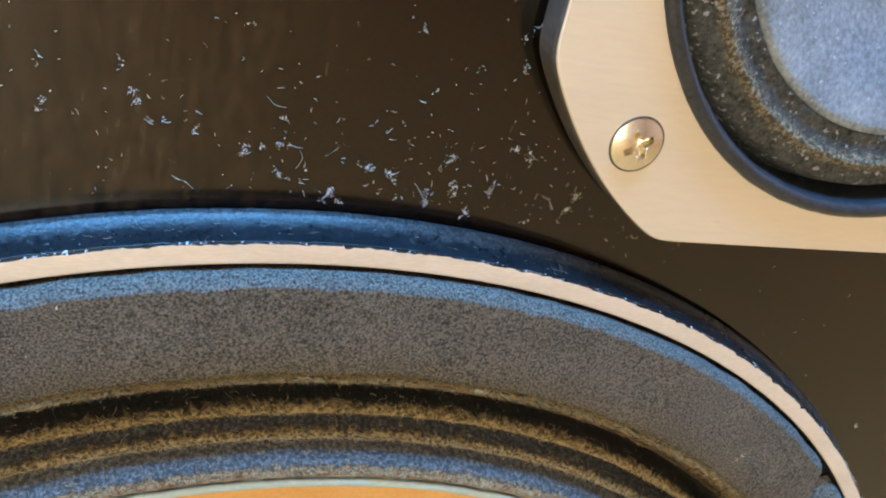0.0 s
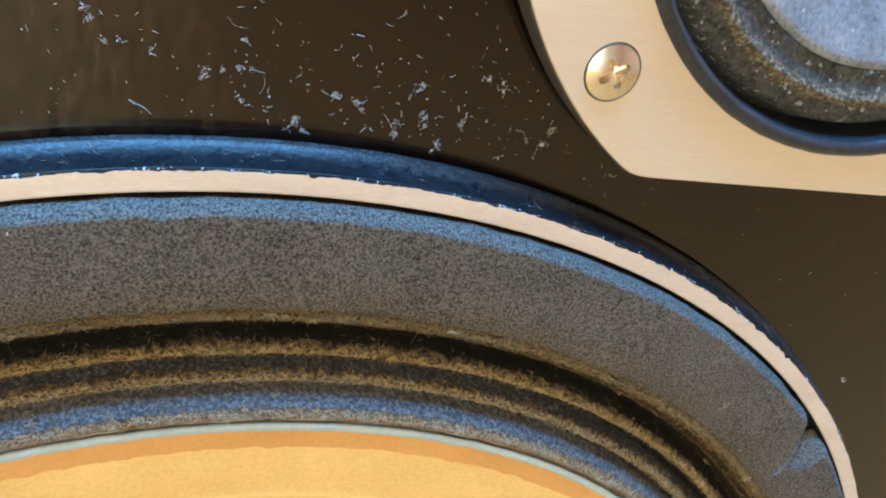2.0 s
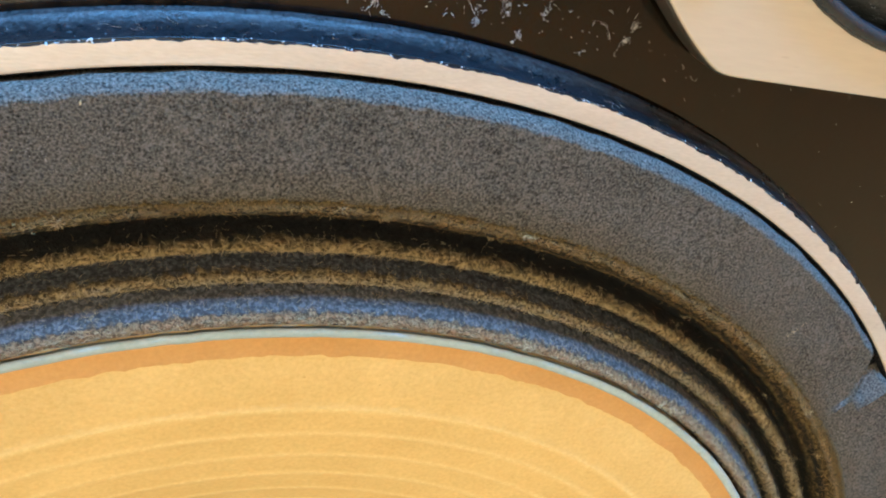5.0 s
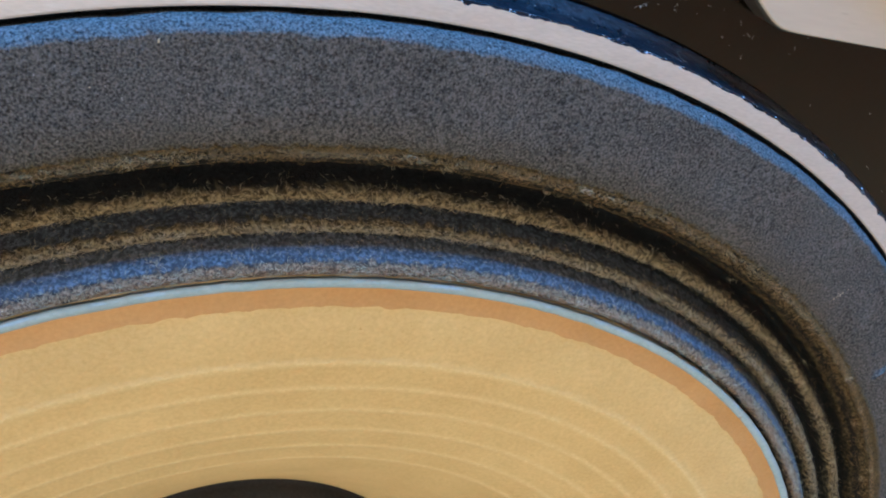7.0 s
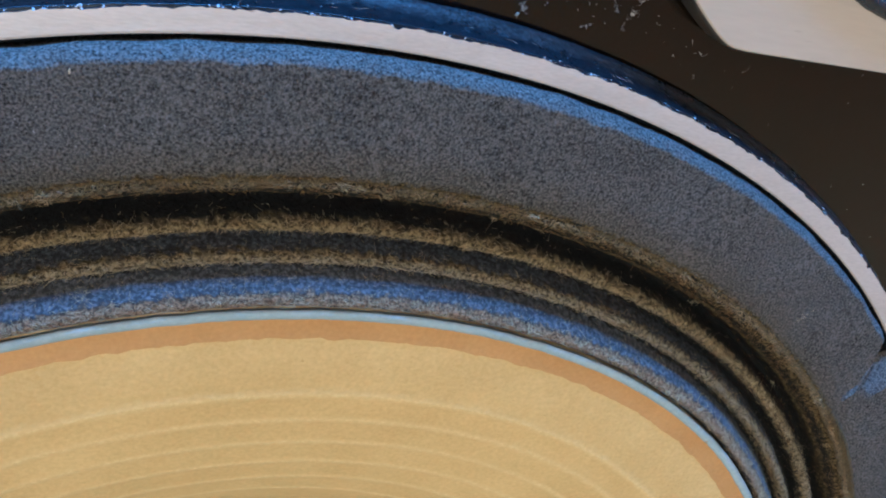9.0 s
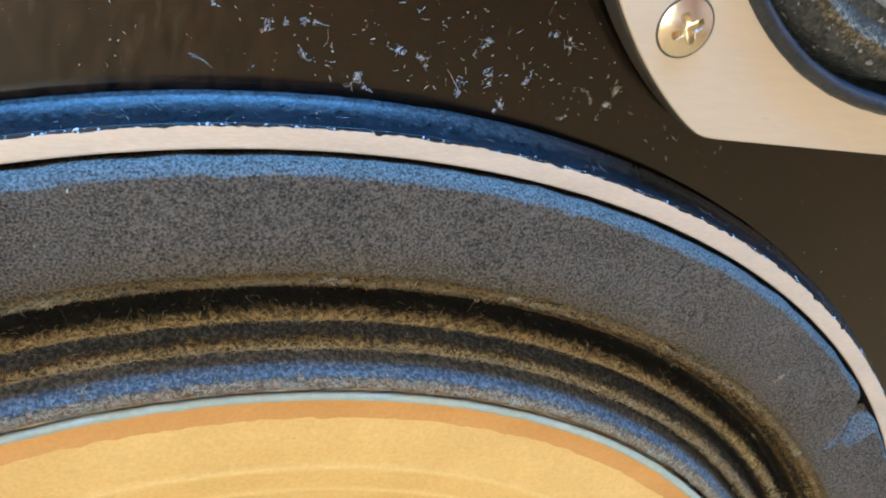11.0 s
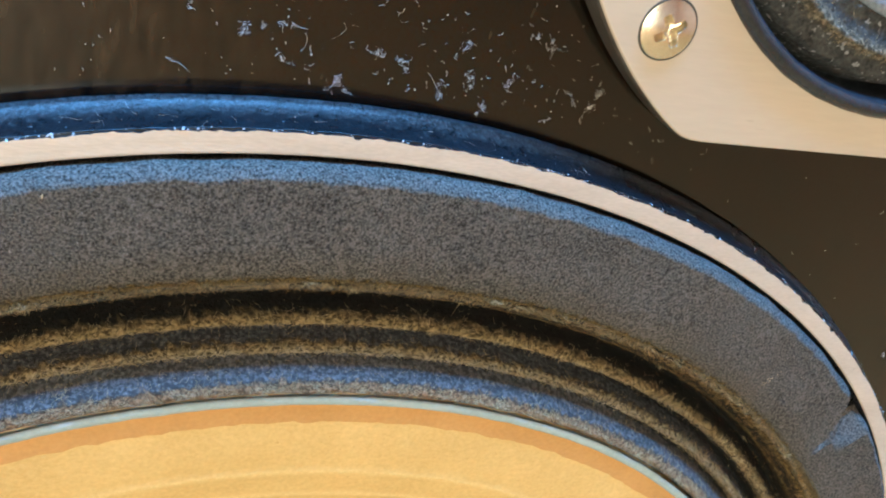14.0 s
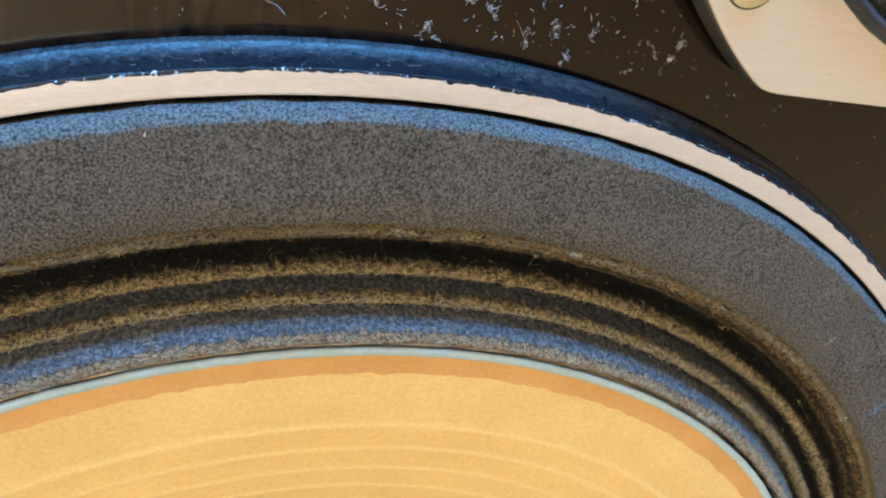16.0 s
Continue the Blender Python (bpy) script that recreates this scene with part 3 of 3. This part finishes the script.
def flake(bm, p, size, normal, rng):
    """A small irregular lump lying on a surface."""
    t = normal.orthogonal().normalized()
    b = normal.cross(t)
    n, turn, asp = 6, rng.uniform(0, 6.28), rng.uniform(0.3, 0.9)
    ring = []
    for k in range(n):
        a = 2 * math.pi * k / n
        r = size * rng.uniform(0.5, 1.0)
        u, v = r * math.cos(a), r * asp * math.sin(a)
        ring.append(bm.verts.new(p + t * (u * math.cos(turn) - v * math.sin(turn)) + b * (u * math.sin(turn) + v * math.cos(turn)) - normal * 0.00002))
    top = bm.verts.new(p + normal * size * rng.uniform(0.25, 0.6))
    for k in range(n):
        bm.faces.new((ring[k], ring[(k + 1) % n], top))
    bm.faces.new(ring[::-1])


def dust_on_baffle():
    rng = random.Random(4)
    bm = bmesh.new()
    out = Vector((0, -1, 0))
    # tufts: distance from the woofer's edge (mm), angle (degrees), spread (mm)
    tufts = [(5.5, 90.5, 1.2), (2.0, 89.3, 1.4), (1.7, 88.7, 0.9), (3.5, 84.9, 1.4), (4.7, 83.3, 1.2), (1.6, 82.6, 0.7), (3.0, 79.1, 0.8), (11.3, 80.4, 1.0),
             (6.2, 78.4, 0.9), (12.3, 81.3, 0.4), (6.2, 87.6, 0.8), (5.6, 86.6, 0.7), (8.0, 91.3, 1.2), (11.4, 91.7, 0.8), (7.7, 93.0, 1.0), (9.5, 95.1, 0.4),
             (10.9, 96.4, 1.2), (13.4, 97.2, 1.2), (17.6, 97.6, 1.0), (22.9, 93.1, 0.4), (24.6, 86.8, 0.4), (27.4, 82.7, 0.8), (23.4, 82.4, 1.2), (9.3, 84.0, 1.0),
             (6.5, 81.6, 1.6), (8.2, 77.1, 1.4), (18.4, 100.4, 0.6), (13.5, 100.5, 0.8), (5.3, 45.6, 0.5), (6.1, 77.3, 0.8), (5.0, 91.7, 1.0)]
    for d, a, s in tufts:
        heart = Vector((CX + (0.1568 + d / 1000) * math.cos(radians(a)), -0.00005, CZ + (0.1568 + d / 1000) * math.sin(radians(a))))
        grain, far = rng.uniform(0, 3.14), 1.0 if d < 14 else 0.45
        for knot in range(rng.choice((2, 3, 3, 4))):
            g, h = rng.gauss(0, s * 0.75) / 1000, rng.gauss(0, s * 0.25) / 1000
            c = heart + Vector((g * math.cos(grain) - h * math.sin(grain), 0, g * math.sin(grain) + h * math.cos(grain)))
            spread = s * rng.uniform(0.05, 0.22) / 1000
            for k in range(int(far * rng.uniform(3, 6 + 8 * s))):
                p = c + Vector((rng.gauss(0, spread), 0, rng.gauss(0, spread)))
                if math.hypot(p.x - CX, p.z - CZ) < 0.1578:
                    continue
                th = rng.gauss(grain, 0.5) if k % 3 == 0 else rng.uniform(0, 6.28)
                fibre(bm, p, Vector((math.cos(th), -0.1 * rng.random(), math.sin(th))).normalized(), out, 0.00015 + 0.0009 * rng.random() ** 2.2, rng.uniform(0.000016, 0.000042), 0.8, rng, 5)
            for k in range(rng.randint(1, 5)):
                p = c + Vector((rng.gauss(0, spread * 1.6), 0, rng.gauss(0, spread * 1.6)))
                if math.hypot(p.x - CX, p.z - CZ) > 0.1578:
                    flake(bm, p, 0.00003 + 0.00013 * rng.random() ** 3, out, rng)
    # single threads: start (mm), heading (degrees), length (mm)
    for x, z, th, ln in ((27.2, 428.0, -70, 3.4), (28.3, 424.7, 60, 0.9), (4.8, 423.4, -25, 2.6), (8.6, 422.5, -20, 2.3), (-6.8, 430.8, -62, 2.6), (-3.9, 425.4, -50, 2.0),
                         (2.0, 426.0, -60, 1.7), (-2.6, 422.2, 12, 2.6), (13.6, 420.6, -30, 2.2), (17.4, 421.6, -60, 1.8), (-16.6, 419.6, 3, 2.6), (32.6, 420.6, -65, 2.4)):
        fibre(bm, Vector((x, -0.05, z)) / 1000, Vector((math.cos(radians(th)), 0, math.sin(radians(th)))), out, ln / 1000, rng.uniform(0.00002, 0.000038), 0.22, rng, 9)
    # loose scatter, thicker towards the woofer
    for k in range(640):
        r = 0.1590 + abs(rng.gauss(0, 0.014)) if k % 4 else rng.uniform(0.159, 0.24)
        an = radians(rng.gauss(84, 9) if k % 6 else rng.uniform(40, 125))
        x, z = CX + r * math.cos(an), CZ + r * math.sin(an)
        if abs(x - MX) < PLATE + 0.001 and abs(z - MZ) < PLATE_V + 0.001 and math.hypot(x - MX, z - MZ) < PLATE_R + 0.001 or abs(x) > 0.2 or z > 0.59:
            continue
        p = Vector((x, -0.00003, z))
        if rng.random() < 0.62:
            th = rng.gauss(-0.9, 0.7) if k % 3 else rng.uniform(0, 6.28)
            ln = 0.0002 + 0.0008 * rng.random() ** 2
            fibre(bm, p, Vector((math.cos(th), 0, math.sin(th))), out, ln, rng.uniform(0.00002, 0.00005), 0.6, rng, 4)
        else:
            flake(bm, p, 0.00002 + 0.00013 * rng.random() ** 4, out, rng)
    ob = new("dust", mesh_of("dust", bm, M_DUST, False))
    tagged(ob, "pale dust specks and fibres clinging to the black baffle", "dust", kind="stuff")


dust_on_baffle()


def flakes_on_rim():
    rng = random.Random(8)
    bm = bmesh.new()
    for k in range(620):
        an = radians(rng.uniform(35, 130))
        t = rng.random()
        if t < 0.6:
            r, y = 0.1553 + rng.gauss(0, 0.0002), -0.0067
        else:
            r, y = 0.15585 + 0.0003 * rng.random(), -rng.uniform(0.002, 0.006)
        nrm = Vector((math.cos(an), -0.6, math.sin(an))).normalized()
        p = Vector((CX + r * math.cos(an), y, CZ + r * math.sin(an)))
        if t > 0.85:
            th = rng.choice((-1, 1))
            fibre(bm, p, Vector((-math.sin(an) * th, -0.1, math.cos(an) * th)).normalized(), nrm, rng.uniform(0.0005, 0.002), 0.000028, 0.4, rng, 5)
        else:
            flake(bm, p, 0.00003 + (0.00034 if t < 0.6 else 0.00010) * rng.random() ** 3, nrm, rng)
    # clusters where the enamel has chipped off the edge
    for a, n_ in ((61, 10), (66, 16), (68.5, 12), (72.5, 22), (74.5, 14), (79, 18), (81, 10), (86, 8), (91.5, 14), (95, 12), (101, 16)):
        for k in range(n_):
            an, r = radians(rng.gauss(a, 0.45)), 0.15535 + rng.gauss(0.00005, 0.00012)
            flake(bm, Vector((CX + r * math.cos(an), -0.0067, CZ + r * math.sin(an))), 0.00005 + 0.00018 * rng.random() ** 2, Vector((0, -1, 0)), rng)
    ob = new("paint_flakes", mesh_of("paint_flakes", bm, M_FLAKE, False))
    tagged(ob, "pale paint flakes and dust along the worn woofer rim", "dust", kind="stuff")


flakes_on_rim()


def lint_on_surround():
    rng = random.Random(12)
    bm = bmesh.new()
    prof = refine(SURROUND, 0.0003)
    browns = []
    crests = [(0.1294, 0.0011, 1.0), (0.1248, 0.0011, 1.0), (0.1200, 0.0011, 1.0), (0.1350, 0.0013, 0.8), (0.1363, 0.0005, 0.8), (0.1220, 0.0006, 0.14), (0.1324, 0.0012, 0.08)]
    for k in range(30000):
        c, s, _ = rng.choices(crests, weights=[q[2] for q in crests])[0]
        brown = c > 0.131
        r = c + rng.gauss(0, s * 0.6)
        an = radians(rng.uniform(22, 128))
        i = min(range(len(prof)), key=lambda q: abs(prof[q][0] - r))
        y = prof[i][1]
        a, b = prof[max(i - 1, 0)], prof[min(i + 1, len(prof) - 1)]
        tr, ty = b[0] - a[0], b[1] - a[1]
        nr, ny = ty, -tr
        if ny > 0:
            nr, ny = -nr, -ny
        nrm = Vector((nr * math.cos(an), ny, nr * math.sin(an))).normalized()
        if r > 0.1357:
            y, nrm = (-0.00895 if r < 0.1371 else -0.00917), Vector((0, -1, 0.01)).normalized()
        p = Vector((CX + r * math.cos(an), y, CZ + r * math.sin(an))) + nrm * 0.00002
        along = Vector((-math.sin(an), 0, math.cos(an))) * rng.choice((-1, 1))
        d = (along + nrm * rng.uniform(0.0, 0.6) + Vector((math.cos(an), 0, math.sin(an))) * rng.uniform(-0.7, 0.7)).normalized()
        if brown:
            d = (along * 0.5 + nrm * rng.uniform(0.1, 0.5) + Vector((math.cos(an), 0, math.sin(an))) * rng.uniform(-0.4, 1.2)).normalized()
        first = len(bm.faces)
        fibre(bm, p, d, nrm, 0.0003 + (0.0007 if brown else 0.0011) * rng.random() ** 1.5, rng.uniform(0.000016, 0.000036), 0.7, rng, 4)
        if brown:
            browns.append((first, len(bm.faces)))
    # thicker clumps
    clumps = [(0.1333, 80.1), (0.1286, 81.4), (0.1196, 60.2), (0.1186, 81.0), (0.1364, 47.6)] + [(rng.choice(crests)[0], rng.uniform(25, 120)) for _ in range(26)]
    for r0, a in clumps:
        for q in range(22):
            r = r0 + rng.gauss(0, 0.00028)
            an = radians(a) + rng.gauss(0, 0.003)
            y = min(prof, key=lambda e: abs(e[0] - r))[1] - 0.00005
            u = Vector((math.cos(an), 0, math.sin(an)))
            d = Vector((rng.gauss(0, 1), rng.uniform(-1, 0), rng.gauss(0, 1))).normalized()
            fibre(bm, Vector((CX, y, CZ)) + u * r, d, Vector((0, -1, 0.01)).normalized(), rng.uniform(0.0004, 0.0011), 0.00005, 0.9, rng, 5)
    # crumbs and one loose smear of fluff on the gasket
    for k in range(60):
        an, r = radians(rng.uniform(30, 125)), rng.uniform(0.139, 0.1495)
        flake(bm, Vector((CX + r * math.cos(an), -0.00915, CZ + r * math.sin(an))), 0.00004 + 0.00011 * rng.random() ** 4, Vector((0, -1, 0)), rng)
    for q in range(3):
        flake(bm, Vector((-0.0287 + rng.gauss(0, 0.0001), -0.00915, 0.4071 + rng.gauss(0, 0.00015))), rng.uniform(0.00018, 0.00028), Vector((0, -1, 0)), rng)
    for q in range(26):
        g = rng.gauss(0, 0.0006)
        p = Vector((0.0787 + g + rng.gauss(0, 0.00025), -0.00917, 0.3790 + g + rng.gauss(0, 0.00025)))
        fibre(bm, p, Vector((rng.gauss(0, 1), 0, rng.gauss(0, 1))).normalized(), Vector((0, -1, 0)), rng.uniform(0.0002, 0.0006), 0.00004, 0.7, rng, 3)
    for k in range(500):
        an = radians(rng.uniform(165, 300))
        r = 0.0391 + rng.gauss(0, 0.0008)
        u = Vector((math.cos(an), 0, math.sin(an)))
        p = Vector((MX, -0.0054, MZ)) + u * r
        d = (Vector((-u.z, 0, u.x)) * rng.choice((-1, 1)) + u * rng.uniform(-0.8, 0.8)).normalized()
        fibre(bm, p, d, Vector((0, -1, 0)), rng.uniform(0.0002, 0.0009), rng.uniform(0.000018, 0.00004), 0.9, rng)
    bm.faces.ensure_lookup_table()
    for first, last in browns:
        for f in range(first, last):
            bm.faces[f].material_index = 1
    ob = new("lint", mesh_of("lint", bm, [M_LINT, M_LINT_BROWN], False))
    tagged(ob, "tan lint fibres caught on the driver surround ridges", "lint", kind="stuff")


lint_on_surround()
